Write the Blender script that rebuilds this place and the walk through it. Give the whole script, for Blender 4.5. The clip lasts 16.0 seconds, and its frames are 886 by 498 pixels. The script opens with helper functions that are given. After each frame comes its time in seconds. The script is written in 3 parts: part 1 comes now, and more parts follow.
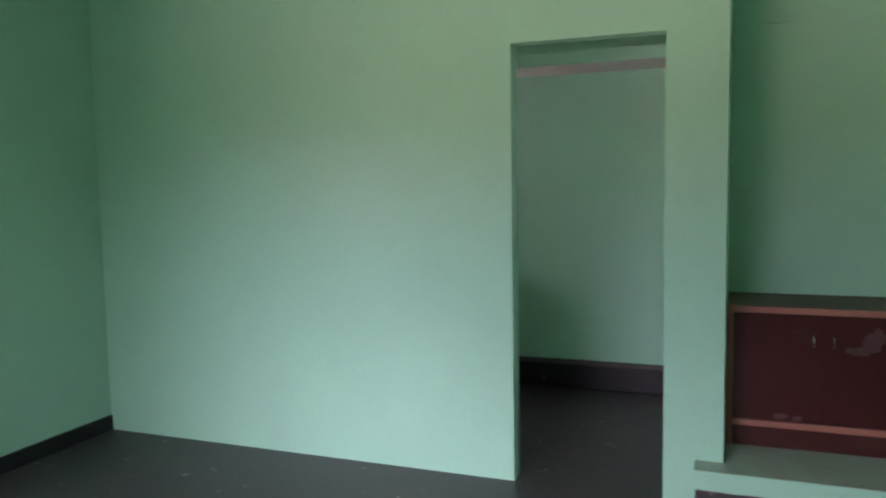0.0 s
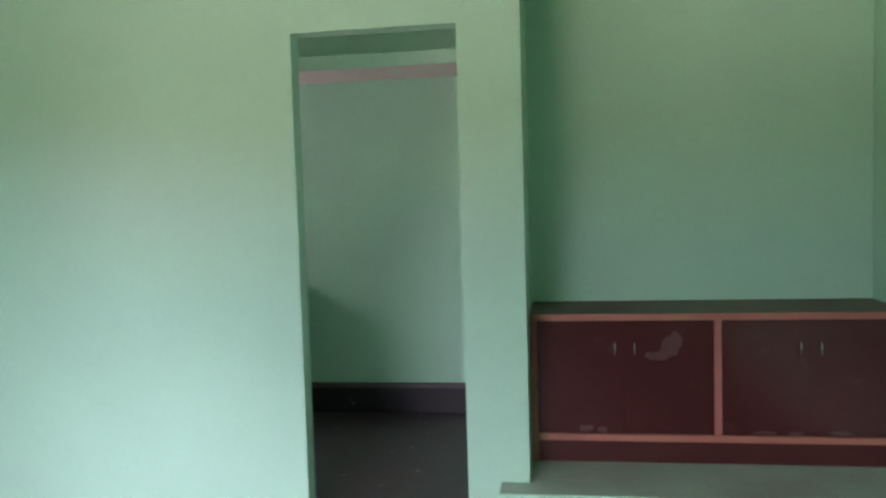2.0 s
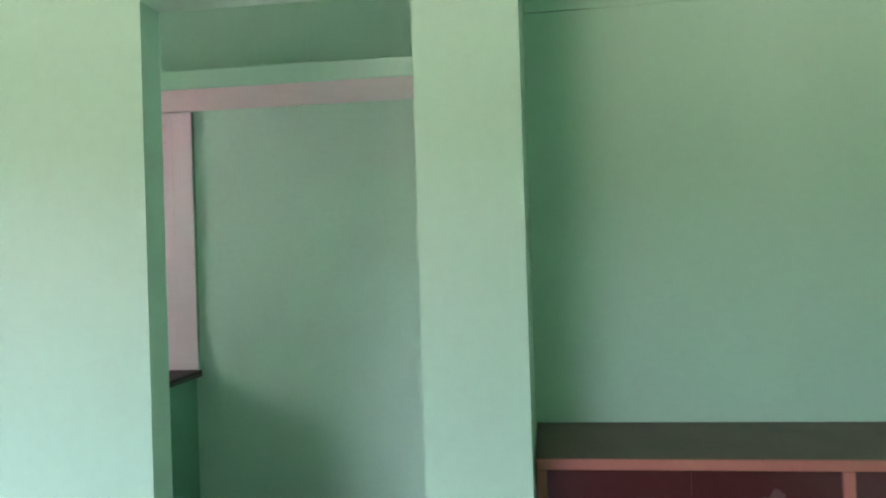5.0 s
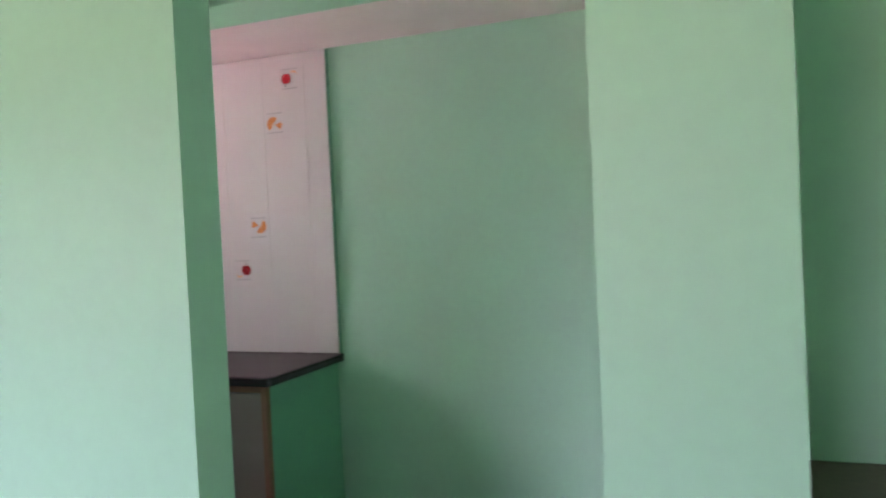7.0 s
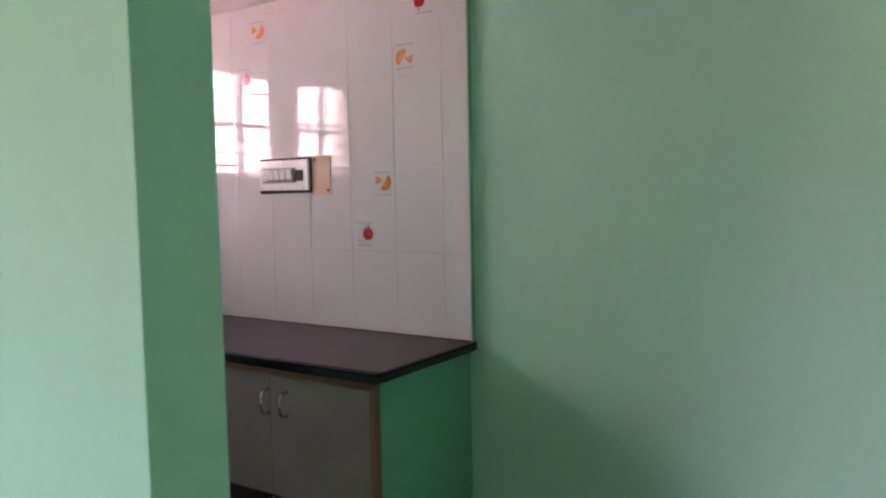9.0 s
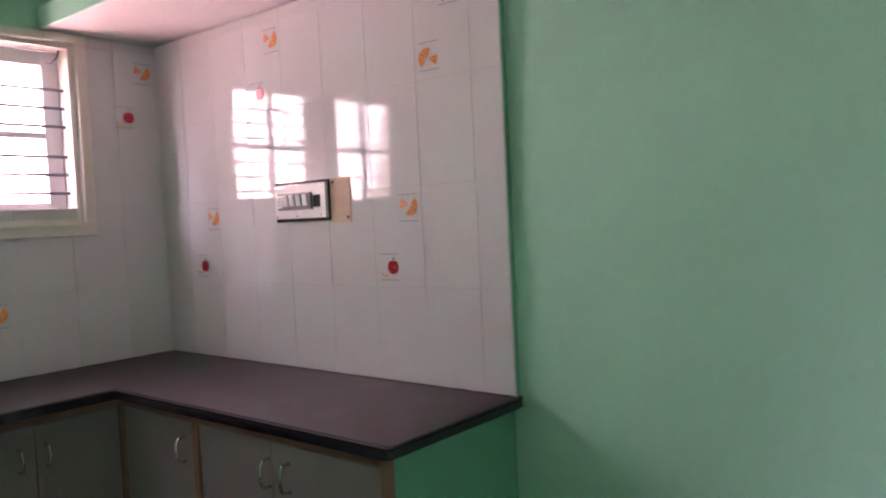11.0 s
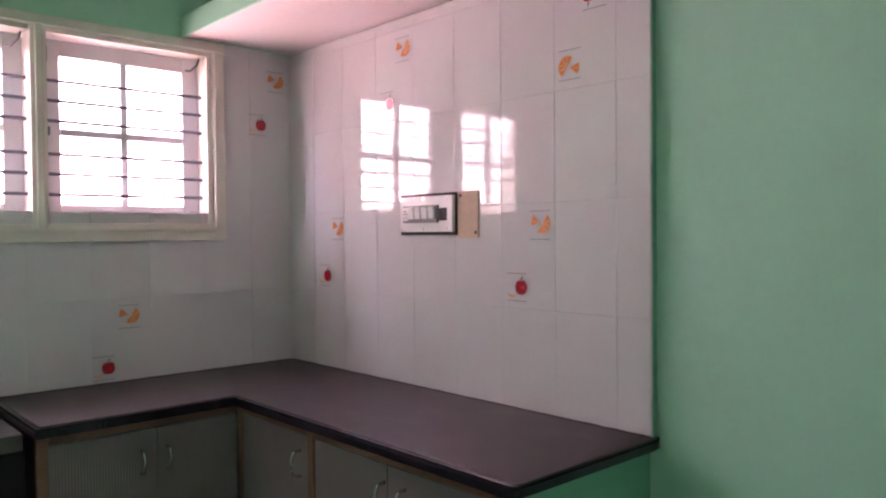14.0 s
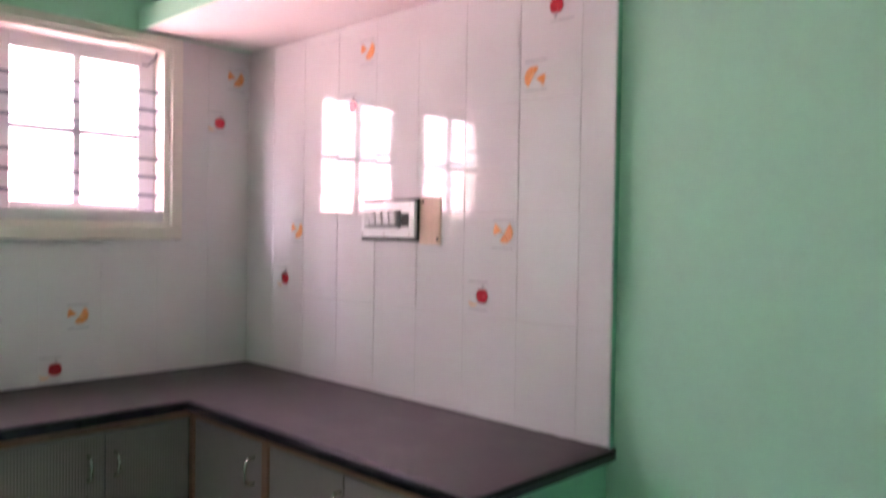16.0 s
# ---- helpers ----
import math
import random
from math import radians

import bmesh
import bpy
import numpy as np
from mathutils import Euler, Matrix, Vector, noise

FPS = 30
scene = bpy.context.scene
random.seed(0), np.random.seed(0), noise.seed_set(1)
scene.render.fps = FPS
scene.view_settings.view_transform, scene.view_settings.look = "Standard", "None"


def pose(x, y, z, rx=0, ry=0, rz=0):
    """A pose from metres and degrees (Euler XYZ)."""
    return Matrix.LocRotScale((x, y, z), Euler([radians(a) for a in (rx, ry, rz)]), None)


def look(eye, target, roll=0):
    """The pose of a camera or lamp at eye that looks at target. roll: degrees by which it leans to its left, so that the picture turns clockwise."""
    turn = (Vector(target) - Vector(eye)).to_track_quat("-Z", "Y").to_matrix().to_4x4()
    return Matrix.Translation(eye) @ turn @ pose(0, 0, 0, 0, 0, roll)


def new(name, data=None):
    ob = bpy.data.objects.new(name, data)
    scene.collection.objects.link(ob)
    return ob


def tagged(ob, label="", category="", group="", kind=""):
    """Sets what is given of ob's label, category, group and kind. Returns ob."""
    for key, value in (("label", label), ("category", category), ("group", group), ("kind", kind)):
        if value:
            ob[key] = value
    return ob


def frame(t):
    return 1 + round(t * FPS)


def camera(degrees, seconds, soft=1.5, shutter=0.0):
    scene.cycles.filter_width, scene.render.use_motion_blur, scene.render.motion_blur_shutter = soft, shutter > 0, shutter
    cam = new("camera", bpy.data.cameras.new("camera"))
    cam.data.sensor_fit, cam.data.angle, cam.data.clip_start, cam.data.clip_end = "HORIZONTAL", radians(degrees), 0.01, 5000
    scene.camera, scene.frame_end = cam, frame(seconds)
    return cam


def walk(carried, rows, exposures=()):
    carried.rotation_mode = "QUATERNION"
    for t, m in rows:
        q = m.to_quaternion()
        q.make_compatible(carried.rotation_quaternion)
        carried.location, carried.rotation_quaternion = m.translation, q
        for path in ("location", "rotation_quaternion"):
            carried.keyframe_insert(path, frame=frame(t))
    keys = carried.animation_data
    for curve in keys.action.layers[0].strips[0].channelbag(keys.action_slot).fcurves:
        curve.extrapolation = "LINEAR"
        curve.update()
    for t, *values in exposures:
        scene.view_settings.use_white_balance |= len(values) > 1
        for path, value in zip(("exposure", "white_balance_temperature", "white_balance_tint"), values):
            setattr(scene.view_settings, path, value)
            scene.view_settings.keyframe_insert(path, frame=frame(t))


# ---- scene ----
cam = camera(60.2, 16.0, soft=2.2, shutter=0.5)

PATH = [
    (0, (1.74, -5.05, 1.413), (1.022, -3.192, 1.234), -1.0),
    (0.5, (1.755, -5.026, 1.411), (1.197, -3.115, 1.216), -0.5),
    (1, (1.789, -4.923, 1.436), (1.366, -2.979, 1.226), -0.8),
    (1.5, (1.824, -4.833, 1.381), (1.423, -2.88, 1.218), -1.9),
    (2, (1.821, -4.686, 1.321), (1.528, -2.711, 1.2), -1.7),
    (2.4, (1.808, -4.531, 1.368), (1.609, -2.542, 1.297), -1.0),
    (2.5, (1.795, -4.517, 1.373), (1.628, -2.525, 1.3), -1.1),
    (2.8, (1.78, -4.406, 1.356), (1.68, -2.41, 1.285), -1.8),
    (3, (1.793, -4.322, 1.368), (1.695, -2.326, 1.287), -2.1),
    (3.2, (1.802, -4.229, 1.365), (1.66, -2.235, 1.297), -2.6),
    (5.5, (1.727, -3.261, 1.377), (1.379, -1.291, 1.392), -1.1),
    (6, (1.711, -3.09, 1.341), (1.202, -1.156, 1.297), -1.2),
    (6.5, (1.65, -2.902, 1.348), (1.053, -0.994, 1.293), -1.6),
    (7, (1.634, -2.705, 1.329), (0.903, -0.844, 1.286), -2.7),
    (7.5, (1.643, -2.542, 1.337), (0.665, -0.799, 1.283), -3.3),
    (8, (1.577, -2.388, 1.298), (0.514, -0.696, 1.225), -3.0),
    (8.4, (1.476, -2.262, 1.309), (0.423, -0.565, 1.207), -1.8),
    (8.5, (1.485, -2.257, 1.325), (0.425, -0.565, 1.209), -1.7),
    (9, (1.405, -2.121, 1.344), (0.3, -0.46, 1.202), -1.1),
    (9.5, (1.356, -1.949, 1.356), (0.182, -0.333, 1.263), -1.3),
    (9.7, (1.346, -1.883, 1.353), (0.12, -0.304, 1.284), -1.6),
    (12, (1.193, -1.67, 1.37), (-0.089, -0.139, 1.262), -2.9),
    (12.5, (1.169, -1.661, 1.375), (-0.149, -0.16, 1.279), -2.2),
    (13, (1.152, -1.646, 1.377), (-0.238, -0.21, 1.31), -1.3),
    (13.5, (1.144, -1.635, 1.374), (-0.307, -0.259, 1.336), -0.9),
    (14, (1.141, -1.634, 1.367), (-0.339, -0.289, 1.325), -0.5),
    (14.5, (1.141, -1.642, 1.366), (-0.3, -0.272, 1.15), 0.2),
    (15, (1.141, -1.639, 1.363), (-0.26, -0.26, 0.992), 1.1),
    (15.5, (1.136, -1.644, 1.377), (-0.261, -0.249, 1.057), 0.9),
    (16, (1.119, -1.636, 1.39), (-0.281, -0.208, 1.346), 0.9),
]
walk(cam, [(t, look(eye, target, roll)) for t, eye, target, roll in PATH],
     exposures=[(0, -0.6, 6600, 48), (1.0, -0.5, 6650, 48), (1.8, -0.28, 6700, 50), (2.5, 0.0, 6800, 53), (3.2, 0.12, 6750, 55), (5.5, 0.38, 6700, 55), (7.5, 0.24, 6750, 58),
                (9.0, 0.12, 6750, 57), (12.5, 0.15, 6750, 61), (14.0, 0.2, 6700, 62), (15.0, 0.38, 6600, 55), (16.0, 0.6, 6700, 62)])

# ---- world and light ----
world = bpy.data.worlds.new("world")
scene.world = world
world.use_nodes = True
sky = world.node_tree.nodes.new("ShaderNodeTexSky")
sky.sky_type = 'NISHITA'
sky.sun_disc = False
sky.sun_elevation = radians(50)
sky.sun_rotation = radians(200)
world.node_tree.links.new(sky.outputs[0], world.node_tree.nodes["Background"].inputs[0])
world.node_tree.nodes["Background"].inputs[1].default_value = 0.1


def area_lamp(name, eye, target, sx, sy, watts, colour):
    d = bpy.data.lights.new(name, 'AREA')
    d.shape, d.size, d.size_y, d.energy, d.color = 'RECTANGLE', sx, sy, watts, colour
    ob = new(name, d)
    ob.matrix_world = look(eye, target)
    return ob


# daylight outside the kitchen window: sky from above, sunlit ground from below
area_lamp("kitchen_sky_light", (-2.05, -0.93, 1.95), (-1.2, -0.80, 1.75), 1.5, 0.9, 64, (0.91, 0.93, 0.98))
area_lamp("kitchen_ground_light", (-2.05, -0.93, 1.35), (-1.2, -0.85, 1.85), 1.5, 0.8, 76, (1.0, 0.59, 0.44))
# daylight at the living room's window behind the walker: open sky to the south-west, sunlit ground below
area_lamp("living_sky_light", (-2.4, -14.0, 6.0), (-1.3, -6.6, 1.4), 12.0, 7.0, 9600, (0.86, 0.94, 1.0))
area_lamp("living_ground_light", (-2.8, -10.6, -0.35), (-2.4, -9.8, 2.0), 7.0, 5.0, 3100, (1.0, 0.82, 0.60))
# added fill from the west, cool from above and warm from below
area_lamp("living_west_fill_upper", (-2.6, -5.2, 3.0), (0.2, -4.6, 0.9), 3.0, 1.6, 430, (0.90, 0.95, 1.0))
area_lamp("living_west_fill_lower", (-2.7, -5.2, 0.15), (-0.5, -5.0, 2.35), 3.0, 1.6, 270, (1.0, 0.82, 0.60))


# ---- materials ----
def material(name, colour, rough=0.5, metal=0.0, var=0.12, big=1.2, fine=60.0, bump=0.05, spec=0.5, coat=0.0, emit=0.0, gloss=1.0):
    """Principled paint with cloudy variation, fine grain and slight relief."""
    m = bpy.data.materials.new(name)
    m.use_nodes = True
    t = m.node_tree
    b = t.nodes["Principled BSDF"]
    b.inputs["Roughness"].default_value = rough
    b.inputs["Metallic"].default_value = metal
    b.inputs["Specular IOR Level"].default_value = spec
    b.inputs["Coat Weight"].default_value = coat
    b.inputs["Coat Roughness"].default_value = 0.08
    geo = t.nodes.new("ShaderNodeNewGeometry")
    n1 = t.nodes.new("ShaderNodeTexNoise")
    n1.inputs["Scale"].default_value, n1.inputs["Detail"].default_value = big, 5
    n2 = t.nodes.new("ShaderNodeTexNoise")
    n2.inputs["Scale"].default_value, n2.inputs["Detail"].default_value = fine, 3
    for n in (n1, n2):
        t.links.new(geo.outputs["Position"], n.inputs["Vector"])
    mix = t.nodes.new("ShaderNodeMath")
    mix.operation = 'MULTIPLY_ADD'
    t.links.new(n2.outputs["Fac"], mix.inputs[0])
    mix.inputs[1].default_value = 0.4
    t.links.new(n1.outputs["Fac"], mix.inputs[2])
    ramp = t.nodes.new("ShaderNodeMapRange")
    ramp.inputs["From Min"].default_value, ramp.inputs["From Max"].default_value = 0.4, 1.0
    ramp.inputs["To Min"].default_value, ramp.inputs["To Max"].default_value = 1 - var, 1 + var
    t.links.new(mix.outputs[0], ramp.inputs["Value"])
    mul = t.nodes.new("ShaderNodeVectorMath")
    mul.operation = 'SCALE'
    mul.inputs[0].default_value = colour
    t.links.new(ramp.outputs[0], mul.inputs["Scale"])
    t.links.new(mul.outputs[0], b.inputs["Base Color"])
    rr = t.nodes.new("ShaderNodeMapRange")
    rr.inputs["To Min"].default_value, rr.inputs["To Max"].default_value = max(rough - 0.06 * gloss, 0.02), min(rough + 0.08 * gloss, 1)
    t.links.new(n1.outputs["Fac"], rr.inputs["Value"])
    t.links.new(rr.outputs[0], b.inputs["Roughness"])
    if bump:
        bp = t.nodes.new("ShaderNodeBump")
        bp.inputs["Strength"].default_value, bp.inputs["Distance"].default_value = bump, 0.01
        t.links.new(mix.outputs[0], bp.inputs["Height"])
        t.links.new(bp.outputs[0], b.inputs["Normal"])
    if emit:
        b.inputs["Emission Color"].default_value = (*colour, 1)
        b.inputs["Emission Strength"].default_value = emit
    return m


GREEN = material("green_wall_paint", (0.36, 0.70, 0.535), 0.42, var=0.05, big=1.6, fine=35, bump=0.06, spec=0.35)
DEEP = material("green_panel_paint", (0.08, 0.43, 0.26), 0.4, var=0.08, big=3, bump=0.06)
WHITEWASH = material("pale_pink_ceiling_paint", (0.80, 0.74, 0.73), 0.7, var=0.05, big=4)
FLOOR = material("dark_red_oxide_floor", (0.050, 0.043, 0.046), 0.42, var=0.35, big=3.5, fine=30, bump=0.12)
BLACK = material("black_oxide_skirting", (0.011, 0.010, 0.013), 0.42, var=0.3, big=6, bump=0.1)
SINK = material("worn_grey_stone", (0.10, 0.085, 0.08), 0.6, var=0.3, big=14, fine=90, bump=0.15)
PLINTH = material("grey_green_cement", (0.30, 0.41, 0.33), 0.6, var=0.15, big=4, fine=50, bump=0.1)
TILE = material("white_glazed_tile", (0.66, 0.625, 0.635), 0.04, var=0.02, big=5, fine=9, bump=0.010, spec=0.5, gloss=0.15)
GROUT = material("dull_cement_grout", (0.66, 0.62, 0.615), 0.85, var=0.15, fine=120, bump=0.1)
STONE = material("dark_brown_granite", (0.045, 0.031, 0.032), 0.5, var=0.35, big=9, fine=220, bump=0.04)
STONE_EDGE = material("polished_black_granite_edge", (0.014, 0.010, 0.016), 0.22, var=0.3, big=9, fine=200, bump=0.02)
WOOD = material("brown_wood_beading", (0.25, 0.12, 0.075), 0.5, var=0.25, big=12, fine=90, bump=0.1)
DARKLAM = material("black_laminate", (0.012, 0.008, 0.008), 0.5, var=0.2, big=4, bump=0.03)
MAROON = material("maroon_gloss_laminate", (0.075, 0.020, 0.019), 0.16, var=0.12, big=3, fine=30, bump=0.015)
SALMON = material("salmon_painted_wood", (0.42, 0.15, 0.105), 0.45, var=0.12, big=8, bump=0.06)
CABTOP = material("grey_brown_cabinet_top", (0.16, 0.122, 0.10), 0.6, var=0.25, big=5, bump=0.06, spec=0.25)
CREAM = material("cream_window_paint", (0.74, 0.68, 0.61), 0.4, var=0.05, big=6, bump=0.06)
SASH = material("white_window_paint", (0.74, 0.71, 0.74), 0.4, var=0.05, big=6, bump=0.05)
IRON = material("painted_iron_bar", (0.16, 0.17, 0.22), 0.5, metal=0.3, var=0.2, big=20)
STEEL = material("brushed_steel", (0.72, 0.66, 0.60), 0.22, metal=1.0, var=0.08, big=30, bump=0.02)
PLATE = material("white_switch_plate", (0.78, 0.76, 0.76), 0.3, var=0.04, big=12, bump=0.02)
MODULE = material("dull_grey_switch_frame", (0.24, 0.23, 0.235), 0.4, var=0.06, big=20, bump=0.02)
GREYPL = material("grey_switch_module", (0.42, 0.40, 0.41), 0.35, var=0.05, big=20, bump=0.02)
BUFF = material("buff_hardboard", (0.62, 0.42, 0.31), 0.6, var=0.12, big=15, bump=0.05)
DARK = material("dark_cavity", (0.01, 0.01, 0.011), 0.6, var=0.1, bump=0)
RED = material("red_fruit_print", (0.50, 0.025, 0.035), 0.25, var=0.25, big=60, fine=200, bump=0)
ORANGE = material("orange_fruit_print", (0.80, 0.25, 0.075), 0.25, var=0.22, big=70, fine=220, bump=0)
PEACH = material("peach_fruit_print", (0.80, 0.44, 0.23), 0.25, var=0.15, big=60, bump=0)
LINE = material("grey_line_print", (0.33, 0.31, 0.34), 0.3, var=0.1, big=40, bump=0)
DUST = material("dusty_tan_cement", (0.22, 0.18, 0.11), 0.8, var=0.3, big=6, fine=50, bump=0.1)
EARTH = material("pale_dry_earth", (0.36, 0.29, 0.22), 0.9, var=0.2, big=1, fine=12)
BLOT = material("pale_maroon_blot", (0.092, 0.036, 0.034), 0.3, var=0.3, big=25, fine=120, bump=0.05)
GLOW = material("hazy_bright_sky", (1.0, 0.78, 0.68), 1.0, var=0.0, bump=0, emit=8.0)


def add_specks(m, colour, scale, low, high, strength=1.0):
    """Pale spots and smudges with a ragged outline over a material's colour."""
    t = m.node_tree
    b = t.nodes["Principled BSDF"]
    old = b.inputs["Base Color"].links[0].from_socket
    geo = t.nodes.new("ShaderNodeNewGeometry")
    n = t.nodes.new("ShaderNodeTexNoise")
    n.inputs["Scale"].default_value, n.inputs["Detail"].default_value, n.inputs["Roughness"].default_value = scale, 6, 0.65
    t.links.new(geo.outputs["Position"], n.inputs["Vector"])
    mr = t.nodes.new("ShaderNodeMapRange")
    mr.inputs["From Min"].default_value, mr.inputs["From Max"].default_value = low, high
    mr.inputs["To Max"].default_value = strength
    t.links.new(n.outputs["Fac"], mr.inputs["Value"])
    mix = t.nodes.new("ShaderNodeMix")
    mix.data_type = 'RGBA'
    t.links.new(mr.outputs[0], mix.inputs["Factor"])
    t.links.new(old, mix.inputs["A"])
    mix.inputs["B"].default_value = (*colour, 1)
    t.links.new(mix.outputs["Result"], b.inputs["Base Color"])


add_specks(FLOOR, (0.30, 0.27, 0.26), 11, 0.63, 0.68, 0.8)
add_specks(FLOOR, (0.085, 0.055, 0.052), 2.2, 0.5, 0.75, 0.7)
add_specks(BLACK, (0.20, 0.19, 0.20), 16, 0.64, 0.70, 0.7)
add_specks(MAROON, (0.20, 0.13, 0.12), 5, 0.62, 0.85, 0.5)
add_specks(STONE, (0.12, 0.09, 0.09), 6, 0.5, 0.85, 0.5)
add_specks(PLINTH, (0.26, 0.24, 0.19), 3, 0.45, 0.75, 0.7)

# ribbed grey laminate of the kitchen doors
RIBBED = material("ribbed_grey_laminate", (0.235, 0.203, 0.185), 0.45, var=0.10, big=5, fine=60, bump=0.04)
t = RIBBED.node_tree
geo = t.nodes.new("ShaderNodeNewGeometry")
sep = t.nodes.new("ShaderNodeSeparateXYZ")
t.links.new(geo.outputs["Position"], sep.inputs[0])
add = t.nodes.new("ShaderNodeMath")
t.links.new(sep.outputs[0], add.inputs[0])
t.links.new(sep.outputs[1], add.inputs[1])
com = t.nodes.new("ShaderNodeCombineXYZ")
t.links.new(add.outputs[0], com.inputs[0])
wav = t.nodes.new("ShaderNodeTexWave")
wav.inputs["Scale"].default_value = 38
wav.inputs["Distortion"].default_value = 0.6
t.links.new(com.outputs[0], wav.inputs["Vector"])
bp = t.nodes.new("ShaderNodeBump")
bp.inputs["Strength"].default_value, bp.inputs["Distance"].default_value = 0.32, 0.003
t.links.new(wav.outputs["Fac"], bp.inputs["Height"])
t.links.new(bp.outputs[0], t.nodes["Principled BSDF"].inputs["Normal"])

# clear pane
GLASS = bpy.data.materials.new("window_glass")
GLASS.use_nodes = True
g = GLASS.node_tree.nodes["Principled BSDF"]
g.inputs["Transmission Weight"].default_value = 1.0
g.inputs["Roughness"].default_value = 0.05
g.inputs["IOR"].default_value = 1.45


# ---- building helpers ----
def box(bm, x0, x1, y0, y1, z0, z1, bevel=0.0):
    """Adds a box, with its edges rounded where bevel is given."""
    r = bmesh.ops.create_cube(bm, size=1, matrix=Matrix.Translation(((x0 + x1) / 2, (y0 + y1) / 2, (z0 + z1) / 2)) @ Matrix.Diagonal((x1 - x0, y1 - y0, z1 - z0, 1)))
    if bevel:
        edges = list({e for v in r["verts"] for e in v.link_edges})
        bmesh.ops.bevel(bm, geom=edges, offset=bevel, segments=2, profile=0.6, affect='EDGES')
    return bm


def boxes(*rows, bevel=0.0):
    bm = bmesh.new()
    for r in rows:
        box(bm, *r, bevel=bevel)
    return bm


def rod(bm, a, b, r, seg=10):
    a, b = Vector(a), Vector(b)
    m = Matrix.Translation((a + b) / 2) @ (b - a).to_track_quat("Z", "Y").to_matrix().to_4x4()
    bmesh.ops.create_cone(bm, cap_ends=True, segments=seg, radius1=r, radius2=r, depth=(b - a).length, matrix=m)
    return bm


def tube(points, r, seg=8):
    """A round bar bent along points."""
    bm = bmesh.new()
    pts = [Vector(p) for p in points]
    rings = []
    for i, p in enumerate(pts):
        d = (pts[min(i + 1, len(pts) - 1)] - pts[max(i - 1, 0)]).normalized()
        q = d.to_track_quat("Z", "Y").to_matrix()
        rings.append([bm.verts.new(p + q @ Vector((r * math.cos(k * math.tau / seg), r * math.sin(k * math.tau / seg), 0))) for k in range(seg)])
    for a, b in zip(rings, rings[1:]):
        for k in range(seg):
            bm.faces.new((a[k], a[(k + 1) % seg], b[(k + 1) % seg], b[k]))
    bm.faces.new(rings[0])
    bm.faces.new(rings[-1])
    bmesh.ops.recalc_face_normals(bm, faces=bm.faces)
    for f in bm.faces:
        f.smooth = True
    return bm


def mesh_of(name, bm, mat):
    me = bpy.data.meshes.new(name)
    bm.to_mesh(me)
    bm.free()
    me.materials.append(mat)
    return me


def part(name, bm, mat, parent=None, label=""):
    ob = new(name, mesh_of(name, bm, mat))
    if parent:
        ob.parent = parent
    return tagged(ob, label)


def structure(name, bm, mat, label, category):
    return tagged(part(name, bm, mat), label, category, kind="structure")


def thing(name, label, category, group="", at=(0, 0, 0)):
    """An empty at a thing's base; its parts are built in world places."""
    ob = new(name)
    ob.empty_display_size = 0.1
    return tagged(ob, label, category, group)


# ---- the large structure ----
XL, XR, YB, ZC = -1.648, 3.235, -6.6, 2.95      # living room: left, right, back, ceiling
YA, YK = -1.690, -1.596                       # partition wall: living face, kitchen face
DX0, DX1, DZ = 0.781, 1.452, 2.017            # doorway
PX = 1.700                                    # end of the partition
YN = 0.026                                    # kitchen north wall
XW = -1.586                                   # kitchen window wall
XE = 1.60                                     # kitchen east wall
YR = -1.0                                   # back of the recess
WY0, WY1, WZ0, WZ1 = -1.515, -0.335, 1.388, 2.052   # kitchen window opening

structure("floor", boxes((XL - 0.2, XR + 0.2, YB - 0.2, YN + 0.2, -0.12, 0.0)), FLOOR, "dark red oxide cement floor with pale specks", "floor")
structure("ceiling", boxes((XL - 0.2, XR + 0.2, YB - 0.2, YN + 0.2, ZC, ZC + 0.12)), GREEN, "plain pale green painted flat ceiling slab", "ceiling")
structure("wall_partition", boxes(
    (XL, DX0, YA, YK, 0, ZC), (DX0, DX1, YA, YK, DZ, ZC), (DX1, PX, YA, YK, 0, ZC)), GREEN,
    "light green painted partition wall with an open doorway", "wall")
structure("wall_kitchen_east", boxes((XE, PX, YK, YN, 0, ZC)), GREEN, "light green painted wall beside the kitchen", "wall")
wall_north = structure("wall_north", boxes((XW - 0.2, XE, YN, YN + 0.2, 0, ZC)), GREEN, "light green kitchen wall, partly covered with white tiles", "wall")
wall_window = structure("wall_window", boxes(
    (XW - 0.12, XW, YK, WY0, 0, ZC), (XW - 0.12, XW, WY1, YN, 0, ZC),
    (XW - 0.12, XW, WY0, WY1, 0, WZ0), (XW - 0.12, XW, WY0, WY1, WZ1, ZC)), GREEN, "green kitchen wall with a window above white tiles", "wall")
structure("wall_recess", boxes((PX, XR, YR, YR + 0.12, 0, 2.132), (PX, XR, YR - 0.005, YR + 0.12, 2.132, ZC)), GREEN, "light green painted wall behind the low cupboard", "wall")
structure("wall_east", boxes((XR, XR + 0.15, YB, YR + 0.12, 0, ZC)), GREEN, "light green painted side wall with a socket", "wall")
LX0, LX1, LZ0, LZ1 = -0.5, 1.1, 0.75, 2.15   # living room window, behind the walker
LY0, LY1 = -6.1, -4.3                          # second opening, unseen, added in the west wall for the fill lamps
structure("wall_west", boxes(
    (XL - 0.15, XL, YB, LY0, 0, ZC), (XL - 0.15, XL, LY1, YK, 0, ZC),
    (XL - 0.15, XL, LY0, LY1, 0, 0.8), (XL - 0.15, XL, LY0, LY1, 2.1, ZC)), GREEN, "light green painted side wall with black skirting", "wall")
